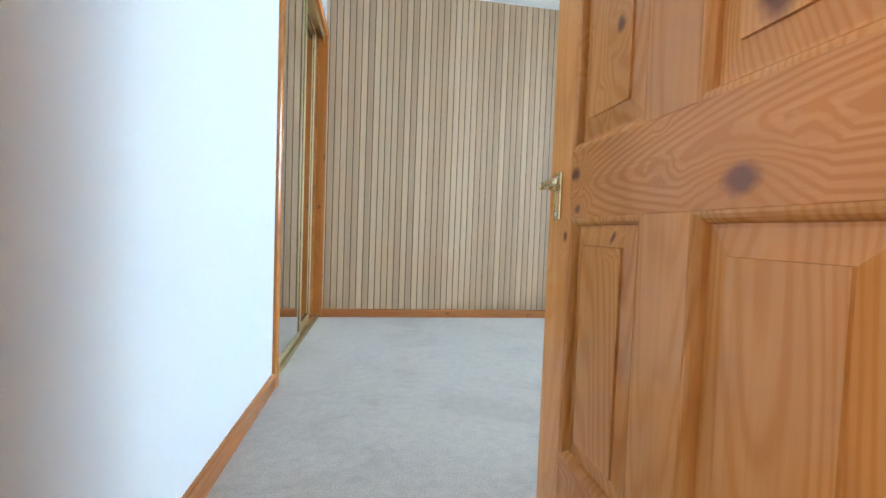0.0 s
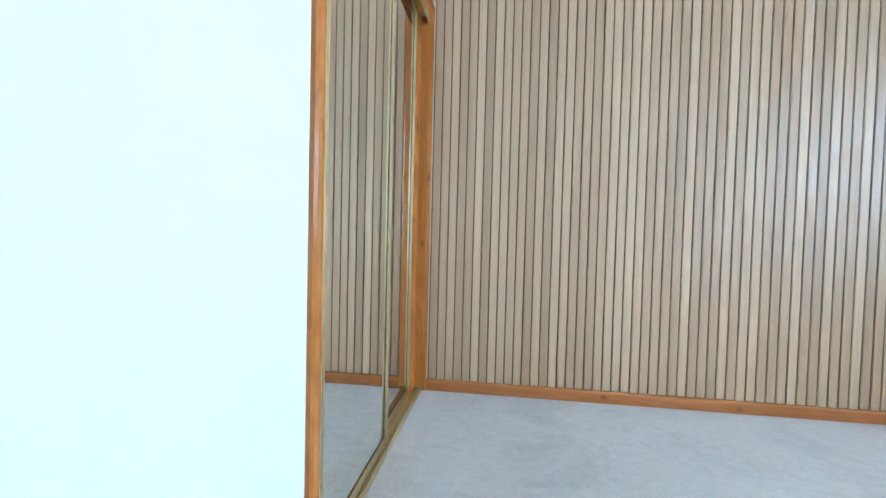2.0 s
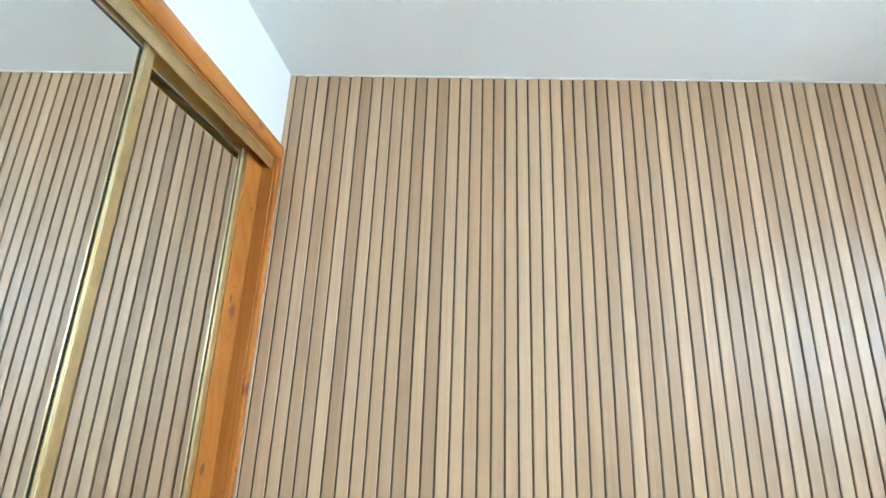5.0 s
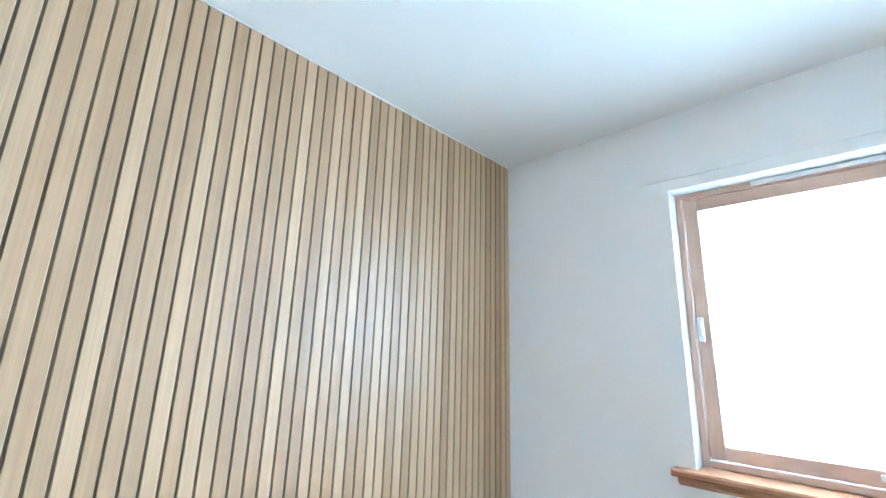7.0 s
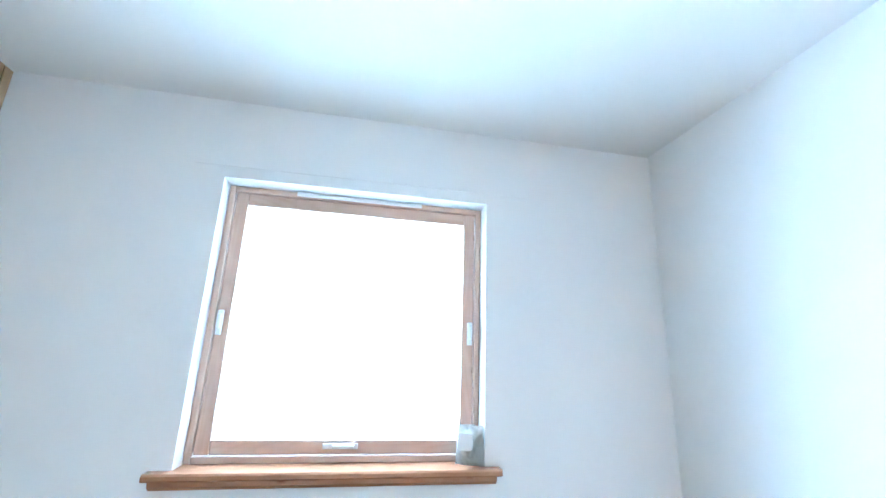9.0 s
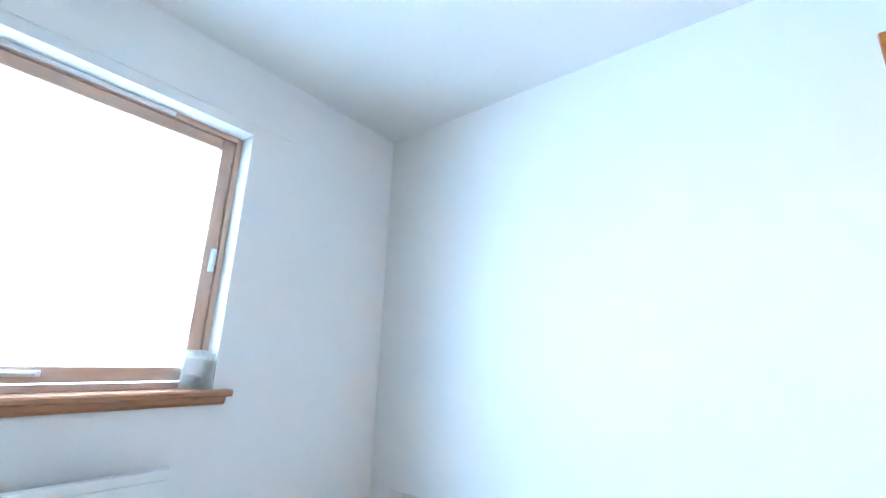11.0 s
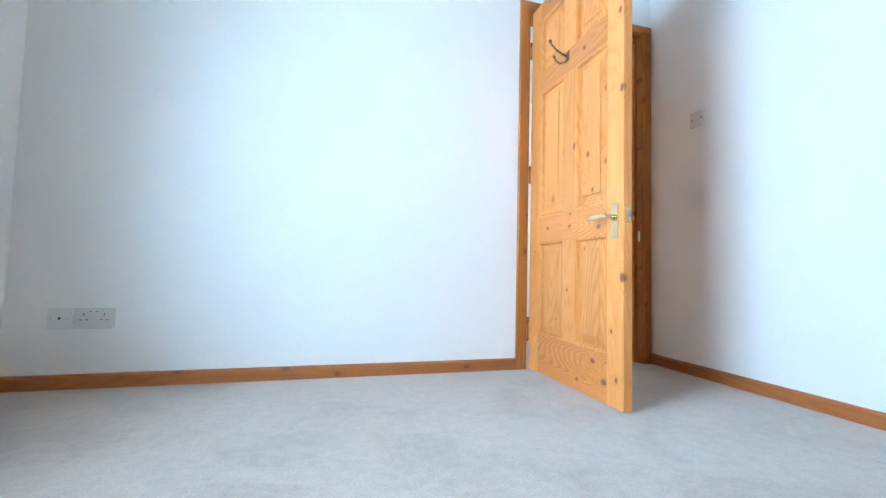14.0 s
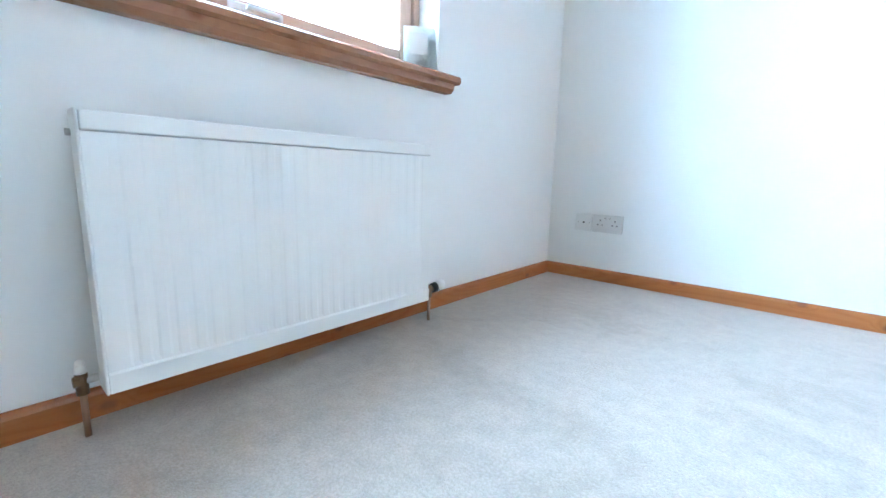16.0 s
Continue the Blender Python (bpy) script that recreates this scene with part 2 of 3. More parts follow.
def slat_material():
    m, nodes, links, b = material("grey_oak_slat", 0.36)
    coord, info = nodes.new("ShaderNodeTexCoord"), nodes.new("ShaderNodeObjectInfo")
    shift = nodes.new("ShaderNodeVectorMath")
    shift.operation = "MULTIPLY_ADD"
    links.new(info.outputs["Random"], shift.inputs[0])
    shift.inputs[1].default_value = (9.0, 3.0, 11.0)
    links.new(coord.outputs["Object"], shift.inputs[2])
    mp = nodes.new("ShaderNodeMapping")
    mp.inputs["Scale"].default_value = (150, 150, 2.0)
    links.new(shift.outputs[0], mp.inputs[0])
    fine = node(nodes, "ShaderNodeTexNoise", Scale=1.0, Detail=4.0, Roughness=0.6)
    links.new(mp.outputs[0], fine.inputs["Vector"])
    mp2 = nodes.new("ShaderNodeMapping")
    mp2.inputs["Scale"].default_value = (22, 22, 0.5)
    links.new(shift.outputs[0], mp2.inputs[0])
    broad = node(nodes, "ShaderNodeTexNoise", Scale=1.0, Detail=2.0)
    links.new(mp2.outputs[0], broad.inputs["Vector"])
    each = ramp(nodes, [(0.0, (0.405, 0.249, 0.125)), (0.4, (0.463, 0.289, 0.148)), (0.6, (0.528, 0.341, 0.184)), (1.0, (0.575, 0.383, 0.217))])
    links.new(info.outputs["Random"], each.inputs[0])
    g = ramp(nodes, [(0.3, (0.80, 0.78, 0.76)), (0.7, (1.08, 1.07, 1.06))])
    links.new(fine.outputs["Fac"], g.inputs[0])
    g2 = ramp(nodes, [(0.3, (0.90, 0.89, 0.88)), (0.7, (1.05, 1.05, 1.05))])
    links.new(broad.outputs["Fac"], g2.inputs[0])
    c = mixer(nodes, links, "MULTIPLY", 0.7, each.outputs[0], g.outputs[0])
    c = mixer(nodes, links, "MULTIPLY", 0.8, c, g2.outputs[0])
    links.new(c, b.inputs["Base Color"])
    smear = node(nodes, "ShaderNodeTexNoise", Scale=7.0, Detail=5.0, Roughness=0.65)
    geo = nodes.new("ShaderNodeNewGeometry")
    links.new(geo.outputs["Position"], smear.inputs["Vector"])
    r = nodes.new("ShaderNodeMapRange")
    r.inputs["From Min"].default_value, r.inputs["From Max"].default_value = 0.30, 0.70
    r.inputs["To Min"].default_value, r.inputs["To Max"].default_value = 0.33, 0.54
    links.new(maths(nodes, links, "MULTIPLY_ADD", fine.outputs["Fac"], 0.4), r.inputs[0])
    links.new(maths(nodes, links, "MULTIPLY", smear.outputs["Fac"], 0.6), r.inputs[0].links[0].from_node.inputs[2])
    links.new(r.outputs[0], b.inputs["Roughness"])
    b.inputs["Specular IOR Level"].default_value = 0.6
    b.inputs["Coat Weight"].default_value, b.inputs["Coat Roughness"].default_value = 1.0, 0.56
    bumped(nodes, links, b, fine.outputs["Fac"], 0.08, 0.001)
    return m


slat_wood = slat_material()
groove = paint("dark_brown_groove", (0.115, 0.075, 0.042), rough=0.6, blotch=0.2)


def metal(name, colour, rough):
    m, nodes, links, b = material(name, rough, 1.0)
    coord = nodes.new("ShaderNodeTexCoord")
    n = node(nodes, "ShaderNodeTexNoise", Scale=30.0, Detail=4.0)
    links.new(coord.outputs["Object"], n.inputs["Vector"])
    tone = ramp(nodes, [(0.3, tuple(v * 0.86 for v in colour)), (0.7, colour)])
    links.new(n.outputs["Fac"], tone.inputs[0])
    links.new(tone.outputs[0], b.inputs["Base Color"])
    r = nodes.new("ShaderNodeMapRange")
    r.inputs["To Min"].default_value, r.inputs["To Max"].default_value = rough * 0.75, rough * 1.3
    links.new(n.outputs["Fac"], r.inputs[0])
    links.new(r.outputs[0], b.inputs["Roughness"])
    return m


brass = metal("polished_brass", (0.80, 0.66, 0.38), 0.24)
gold = metal("gold_anodised_track", (0.78, 0.64, 0.36), 0.34)
bronze = metal("aged_bronze", (0.20, 0.13, 0.07), 0.38)
copper = metal("dull_copper_pipe", (0.40, 0.26, 0.19), 0.42)
nickel = metal("nickel", (0.62, 0.60, 0.57), 0.3)
mirror_glass, _, _, silver = material("silvered_mirror", 0.0, 1.0)
silver.inputs["Base Color"].default_value = (0.88, 0.90, 0.885, 1.0)
mirror_glass.node_tree.nodes["Principled BSDF"].inputs["Roughness"].links and mirror_glass.node_tree.links.remove(
    mirror_glass.node_tree.nodes["Principled BSDF"].inputs["Roughness"].links[0])


def clear(name, rough, tint, ior=1.45):
    m, nodes, links, b = material(name, rough)
    b.inputs["Transmission Weight"].default_value, b.inputs["IOR"].default_value = 1.0, ior
    b.inputs["Base Color"].default_value = (*tint, 1)
    return m


pane_glass = clear("window_glass", 0.0, (0.97, 0.99, 0.99))
bag_film = clear("crinkled_clear_film", 0.28, (0.77, 0.77, 0.74), 1.3)
bag_film.node_tree.nodes["Principled BSDF"].inputs["Transmission Weight"].default_value = 0.70


# ---- mesh helpers ----
def box(bm, x0, x1, y0, y1, z0, z1, bevel=0.0, segments=2):
    made = bmesh.ops.create_cube(bm, size=1.0, matrix=Matrix.LocRotScale(
        ((x0 + x1) / 2, (y0 + y1) / 2, (z0 + z1) / 2), None, (abs(x1 - x0), abs(y1 - y0), abs(z1 - z0))))["verts"]
    if bevel:
        edges = list({e for v in made for e in v.link_edges})
        bmesh.ops.bevel(bm, geom=edges, offset=bevel, segments=segments, affect="EDGES", profile=0.5)
    return bm


def boxed(*sizes, bevel=0.0, segments=2):
    return box(bmesh.new(), *sizes, bevel=bevel, segments=segments)


def prism(outline, axis, a, b):
    """A bar of one outline: pairs in the two other axes, in order, pushed from a to b along the axis."""
    bm = bmesh.new()
    rows = []
    for s in (a, b):
        rows.append([bm.verts.new([s if n == axis else p[n - (n > axis)] for n in range(3)]) for p in outline])
    count = len(outline)
    for n in range(count):
        bm.faces.new((rows[0][n], rows[0][(n + 1) % count], rows[1][(n + 1) % count], rows[1][n]))
    bm.faces.new(rows[0])
    bm.faces.new(rows[1])
    bmesh.ops.recalc_face_normals(bm, faces=bm.faces)
    return bm


def rod(bm, a, b, r0, r1=None, sides=14):
    a, b = Vector(a), Vector(b)
    turn = (b - a).to_track_quat("Z", "Y")
    bmesh.ops.create_cone(bm, cap_ends=True, segments=sides, radius1=r0, radius2=r0 if r1 is None else r1,
                          depth=(b - a).length, matrix=Matrix.LocRotScale((a + b) / 2, turn, None))
    return bm


def ball(bm, c, r, squash=(1, 1, 1)):
    bmesh.ops.create_uvsphere(bm, u_segments=14, v_segments=10, radius=r, matrix=Matrix.LocRotScale(c, None, squash))
    return bm


def tube(points, r, sides=10):
    """A bent round bar through points."""
    bm = bmesh.new()
    rings = []
    pts = [Vector(p) for p in points]
    for n, p in enumerate(pts):
        way = (pts[min(n + 1, len(pts) - 1)] - pts[max(n - 1, 0)]).normalized()
        turn = way.to_track_quat("Z", "Y")
        rings.append([bm.verts.new(p + turn @ Vector((r * math.cos(2 * math.pi * k / sides), r * math.sin(2 * math.pi * k / sides), 0)))
                      for k in range(sides)])
    for a, b in zip(rings, rings[1:]):
        for k in range(sides):
            bm.faces.new((a[k], a[(k + 1) % sides], b[(k + 1) % sides], b[k]))
    bm.faces.new(rings[0])
    bm.faces.new(rings[-1])
    bmesh.ops.recalc_face_normals(bm, faces=bm.faces)
    return bm


def mesh_object(name, bm, mat, smooth=False):
    data = bpy.data.meshes.new(name)
    bm.to_mesh(data)
    bm.free()
    data.materials.append(mat)
    if smooth:
        data.shade_smooth()
    return new(name, data)


def part(name, bm, mat, parent, label="", smooth=False):
    ob = mesh_object(name, bm, mat, smooth)
    ob.parent = parent
    return tagged(ob, label)


def thing(name, place, label, category, group="", kind=""):
    ob = new(name)
    ob.empty_display_size = 0.1
    ob.matrix_world = place
    return tagged(ob, label, category, group, kind)


def structure(name, bm, mat, label, category):
    return tagged(mesh_object(name, bm, mat), label, category, kind="structure")


# ---- floor, ceiling and walls ----
WIN_Y0, WIN_Y1, WIN_Z0, WIN_Z1 = 0.928, 2.122, 0.853, 2.024
DOOR_X0, DOOR_X1, DOOR_H = 0.070, 0.836, 2.026
WARD_Y0, WARD_H, WARD_BACK = 1.665, 2.003, -0.62


def joined(*boxes):
    bm = bmesh.new()
    for b in boxes:
        box(bm, *b)
    return bm


structure("floor", boxed(WARD_BACK - 0.1, EAST + 0.2, -0.06, NORTH + 0.2, -0.12, 0.0), carpet, "pale grey cut-pile carpet covering the bedroom floor", "floor")
structure("floor_hall", boxed(-1.8, 2.4, -2.1, -0.0601, -0.12, 0.0), carpet, "pale grey carpet in the hall outside the bedroom", "floor")
structure("ceiling", boxed(WARD_BACK - 0.1, EAST + 0.2, -0.06, NORTH + 0.2, HIGH, HIGH + 0.12), ceiling_paint, "plain white painted plaster ceiling", "ceiling")
structure("ceiling_hall", boxed(-1.8, 2.4, -2.1, -0.0601, HIGH, HIGH + 0.12), ceiling_paint, "white painted hall ceiling", "ceiling")
structure("wall_south", joined((-0.12, DOOR_X0 - 0.03, -0.12, 0, 0, HIGH), (DOOR_X1 + 0.03, EAST + 0.2, -0.12, 0, 0, HIGH),
                               (DOOR_X0 - 0.03, DOOR_X1 + 0.03, -0.12, 0, DOOR_H + 0.03, HIGH)), wall_paint,
          "smooth white painted wall with the bedroom doorway", "wall")
structure("wall_west", joined((-0.12, 0, 0, WARD_Y0 - 0.02, 0, HIGH), (-0.12, 0, WARD_Y0 - 0.02, NORTH + 0.012, WARD_H + 0.02, HIGH)), wall_paint,
          "smooth white painted wall around the built-in wardrobe", "wall")
structure("wall_wardrobe", joined((WARD_BACK - 0.1, WARD_BACK, 0.6, NORTH + 0.2, 0, HIGH), (WARD_BACK, -0.1201, WARD_Y0 - 0.12, WARD_Y0 - 0.02, 0, HIGH)),
          wall_paint, "plain white inner walls of the wardrobe recess", "wall")
wall_north = structure("wall_north", boxed(WARD_BACK, EAST + 0.2, NORTH + 0.0045, NORTH + 0.2, 0, HIGH), groove,
                       "feature wall clad in grey-brown vertical wood slats", "wall")
structure("wall_east", joined((EAST, EAST + 0.19, -0.06, WIN_Y0, 0, HIGH), (EAST, EAST + 0.19, WIN_Y1, NORTH + 0.2, 0, HIGH),
                              (EAST, EAST + 0.19, WIN_Y0, WIN_Y1, 0, WIN_Z0 - 0.03), (EAST, EAST + 0.19, WIN_Y0, WIN_Y1, WIN_Z1, HIGH)),
          wall_paint, "smooth white painted outer wall with the window", "wall")
structure("wall_hall", joined((-1.8, 2.4, -2.1, -1.98, 0, HIGH), (-1.8, -1.68, -1.98, -0.1201, 0, HIGH), (-1.68, -0.12, -0.1401, -0.0201, 0, HIGH),
                              (2.36, 2.4, -1.98, -0.1201, 0, HIGH)), wall_paint, "white painted walls of the hall", "wall")
# faint filled line over the window
structure("trim_plaster", boxed(EAST - 0.0022, EAST + 0.01, 0.72, 2.25, WIN_Z1 + 0.052, WIN_Z1 + 0.058, bevel=0.001), wall_paint,
          "faint raised plaster line over the window", "wall")


# bright overcast sky over a paler, greener distance outside the window
def glowing(name, colour, strength):
    m = bpy.data.materials.new(name)
    m.use_nodes = True
    nodes = m.node_tree.nodes
    nodes.remove(nodes["Principled BSDF"])
    light = node(nodes, "ShaderNodeEmission", Color=(*colour, 1.0), Strength=strength)
    m.node_tree.links.new(light.outputs[0], nodes["Material Output"].inputs[0])
    return m


structure("backdrop", boxed(12.0, 12.2, -30, 33, 1.55, 28), glowing("overcast_sky", (0.84, 0.95, 1.0), 3.2), "pale overcast sky outside", "backdrop")
structure("backdrop_distance", boxed(12.0, 12.2, -30, 33, -10, 1.55), glowing("hazy_distance", (0.95, 1.0, 0.86), 1.5), "hazy pale green distance outside", "backdrop")


# ---- skirting ----
def skirting(name, a, b, face, height=0.060, thick=0.015):
    """A skirting board from a to b (plan), standing out to the side `face`."""
    a, b, face = Vector((*a, 0)), Vector((*b, 0)), Vector((*face, 0))
    long = (b - a).length
    ob = thing(name, Matrix.Translation(a), "varnished pine skirting board with a rounded top edge", "skirting", "skirting boards", "structure")
    way = (b - a).normalized()
    m = Matrix((way, face, Vector((0, 0, 1)))).transposed().to_4x4()
    outline = [(0, -0.02), (thick, -0.02), (thick, height - 0.012), (thick - 0.003, height - 0.004), (thick - 0.008, height), (0, height)]
    bm = prism(outline, 0, 0, long)
    if m.to_3x3().determinant() < 0:
        bmesh.ops.reverse_faces(bm, faces=bm.faces)
    p = part("board", bm, skirting_pine, ob)
    p.matrix_local = m
    return ob


skirting("baseboard", (0.904, 0.0), (EAST, 0.0), (0, 1))
skirting("baseboard", (EAST, 0.0), (EAST, NORTH), (-1, 0))
skirting("baseboard", (0.016, NORTH), (EAST, NORTH), (0, -1))
skirting("baseboard", (0.0, 0.016), (0.0, 1.6045), (1, 0))
skirting("baseboard", (-1.68, -1.98), (2.36, -1.98), (0, 1))


# ---- bedroom doorway ----
def doorway():
    ob = thing("door_frame", pose(0, 0, 0), "orange varnished pine door lining and mitred architrave", "door frame", kind="structure")
    x0, x1, h = DOOR_X0, DOOR_X1, DOOR_H
    for name, s in (("jamb", (x0 - 0.028, x0, -0.122, 0.001, 0, h)), ("jamb", (x1, x1 + 0.028, -0.122, 0.001, 0, h))):
        part(name, boxed(*s, bevel=0.002), frame_pine[2], ob)
    part("head", boxed(x0 - 0.028, x1 + 0.028, -0.122, 0.001, h, h + 0.028, bevel=0.002), frame_pine[0], ob)
    part("door_stop", boxed(x0, x0 + 0.014, -0.105, -0.043, 0, h, bevel=0.002), frame_pine[2], ob)
    part("door_stop", boxed(x1 - 0.014, x1, -0.105, -0.043, 0, h, bevel=0.002), frame_pine[2], ob)
    part("door_stop", boxed(x0 + 0.014, x1 - 0.014, -0.105, -0.043, h - 0.014, h, bevel=0.002), frame_pine[0], ob)
    for side in (1, -1):
        y0 = 0.0 if side > 0 else -0.12
        for xa, xb in ((x0 - 0.062, x0 - 0.006), (x1 + 0.006, x1 + 0.068)):
            outline = [(xa, y0), (xa, y0 + side * 0.012), (xa + 0.006, y0 + side * 0.016), (xb - 0.010, y0 + side * 0.016), (xb, y0 + side * 0.011), (xb, y0)]
            if xa > 0.4:
                outline = [(xb, y0), (xb, y0 + side * 0.012), (xb - 0.006, y0 + side * 0.016), (xa + 0.010, y0 + side * 0.016), (xa, y0 + side * 0.011), (xa, y0)]
            part("architrave", prism(outline, 2, 0, h + 0.006), frame_pine[2], ob)
        outline = [(y0, h + 0.006), (y0 + side * 0.011, h + 0.006), (y0 + side * 0.016, h + 0.016), (y0 + side * 0.016, h + 0.050), (y0 + side * 0.012, h + 0.056), (y0, h + 0.056)]
        part("architrave", prism(outline, 0, x0 - 0.062, x1 + 0.068), frame_pine[0], ob)
    part("strike_plate", boxed(x0 - 0.0005, x0 + 0.0015, -0.030, -0.008, 0.735, 0.800, bevel=0.0004), brass, ob, "small brass strike plate")
    return ob


doorway()


def panel(bm, x0, x1, z0, z1, mid, thick):
    """A raised and fielded panel with a bead round it, on both faces."""
    box(bm, x0 - 0.006, x1 + 0.006, mid - 0.004, mid + 0.004, z0 - 0.006, z1 + 0.006)
    for s in (-1, 1):
        face = mid + s * thick / 2
        i, j = 0.020, 0.052
        rings = []
        for d, v in ((i, mid + s * 0.004), (j, mid + s * 0.0115), (j + 0.0008, mid + s * 0.0155)):
            rings.append([bm.verts.new(p) for p in ((x0 + d, v, z0 + d), (x1 - d, v, z0 + d), (x1 - d, v, z1 - d), (x0 + d, v, z1 - d))])
        for a, b in zip(rings, rings[1:]):
            for k in range(4):
                bm.faces.new((a[k], a[(k + 1) % 4], b[(k + 1) % 4], b[k]))
        bm.faces.new(rings[-1])
        bead = []
        for d, v in ((0.0, face - s * 0.001), (0.004, face - s * 0.0015), (0.009, face - s * 0.004), (0.013, face - s * 0.009), (0.0145, face - s * 0.013), (0.015, mid + s * 0.0035)):
            bead.append([bm.verts.new(p) for p in ((x0 + d, v, z0 + d), (x1 - d, v, z0 + d), (x1 - d, v, z1 - d), (x0 + d, v, z1 - d))])
        for a, b in zip(bead, bead[1:]):
            for k in range(4):
                bm.faces.new((a[k], a[(k + 1) % 4], b[(k + 1) % 4], b[k]))
    bmesh.ops.recalc_face_normals(bm, faces=bm.faces)
    return bm


def lever_handle(ob, side, x, z):
    """Back plate and lever; side: +1 or -1 along the leaf's thickness. The outer side's set is the smaller."""
    small = side > 0
    face = 0.040 if small else 0.0
    half, up, down, reach, fat, out = (0.0165, 0.032, 0.068, 0.078, 0.72, 0.040) if small else (0.020, 0.052, 0.088, 0.112, 1.0, 0.050)
    plate = part("handle_plate", boxed(x - half, x + half, face, face + side * 0.006, z - down, z + up, bevel=0.002), brass, ob, "brass back plate")
    bm = rod(bmesh.new(), (x, face + side * 0.004, z), (x, face + side * out, z), 0.009 * fat)
    ball(bm, (x, face + side * out, z), 0.010 * fat)
    part("spindle", bm, brass, plate, "polished brass lever", smooth=True)
    bm = bmesh.new()
    loops = []
    for d, w, t in ((-0.05, 0.009, 0.006), (0.27, 0.009, 0.005), (0.62, 0.011, 0.005), (0.94, 0.010, 0.004), (1.0, 0.005, 0.002)):
        loops.append([bm.verts.new((x - d * reach, face + side * out + fat * t * math.cos(a), z + 0.003 + fat * w * math.sin(a)))
                      for a in [2 * math.pi * k / 12 for k in range(12)]])
    for a, b in zip(loops, loops[1:]):
        for k in range(12):
            bm.faces.new((a[k], a[(k + 1) % 12], b[(k + 1) % 12], b[k]))
    bm.faces.new(loops[0])
    bm.faces.new(loops[-1])
    bmesh.ops.recalc_face_normals(bm, faces=bm.faces)
    part("lever_arm", bm, brass, plate, "polished brass lever", smooth=True)
    for dz in (up - 0.012, 0.012 - down):
        part("screw", rod(bmesh.new(), (x, face + side * 0.004, z + dz), (x, face + side * 0.0075, z + dz), 0.0035), nickel, plate)


def panelled_door():
    ob = thing("panelled_door", pose(0.820, -0.004, 0.0, 0, 0, 90), "open six-panel varnished pine door with brass lever handles", "door")
    w, t, z0, z1 = 0.762, 0.040, 0.004, 2.020
    left, right, ml, mr = 0.100, w - 0.100, 0.331, 0.431
    rails = [("bottom_rail", z0, 0.206), ("lock_rail", 0.690, 0.822), ("frieze_rail", 1.508, 1.618), ("top_rail", 1.920, z1)]
    part("stile", boxed(0, left, 0, t, z0, z1, bevel=0.002), stile_pine, ob)
    part("stile", boxed(right, w, 0, t, z0, z1, bevel=0.002), stile_pine, ob)
    for name, a, b in rails:
        part(name, boxed(left, right, 0.0008, t - 0.0008, a, b, bevel=0.0012), rail_pine, ob)
    for (_, _, a), (_, b, _) in zip(rails, rails[1:]):
        part("muntin", boxed(ml, mr, 0.0004, t - 0.0004, a, b, bevel=0.0012), stile_pine, ob)
        for xa, xb in ((left, ml), (mr, right)):
            part("panel", panel(bmesh.new(), xa, xb, a, b, t / 2, t), panel_pine, ob)
    for side in (-1, 1):
        lever_handle(ob, side, 0.714, 0.756)
    latch = part("latch_plate", boxed(w - 0.001, w + 0.0015, 0.009, 0.031, 0.729, 0.794, bevel=0.0005), brass, ob, "brass latch plate in the door edge")
    part("latch_bolt", boxed(w, w + 0.010, 0.014, 0.026, 0.752, 0.772, bevel=0.003), nickel, latch)
    for z in (0.20, 1.08, 1.80):
        hinge = part("hinge", rod(bmesh.new(), (-0.004, -0.004, z - 0.05), (-0.004, -0.004, z + 0.05), 0.006), brass, ob, "brass butt hinge", smooth=True)
        part("hinge_leaf", boxed(-0.0015, 0.0, 0.0, 0.034, z - 0.05, z + 0.05), brass, hinge)
    # double robe hook on the inner face
    hook = part("coat_hook", boxed(0.352, 0.378, -0.004, 0.0, 1.562, 1.612, bevel=0.0018), bronze, ob, "aged bronze double coat hook")
    upper = [(0.365, -0.003, 1.584), (0.363, -0.030, 1.594), (0.360, -0.060, 1.612), (0.356, -0.085, 1.636), (0.354, -0.092, 1.654)]
    lower = [(0.365, -0.003, 1.574), (0.364, -0.020, 1.555), (0.362, -0.045, 1.547), (0.360, -0.064, 1.558), (0.358, -0.071, 1.576)]
    for line in (upper, lower):
        part("prong", tube(line, 0.0042), bronze, hook, smooth=True)
        part("knob", ball(bmesh.new(), line[-1], 0.008), bronze, hook, smooth=True)
    return ob


panelled_door()


structure("threshold", boxed(DOOR_X0, DOOR_X1, -0.078, -0.046, -0.01, 0.0035, bevel=0.0015), brass, "thin worn metal carpet strip in the doorway", "threshold")


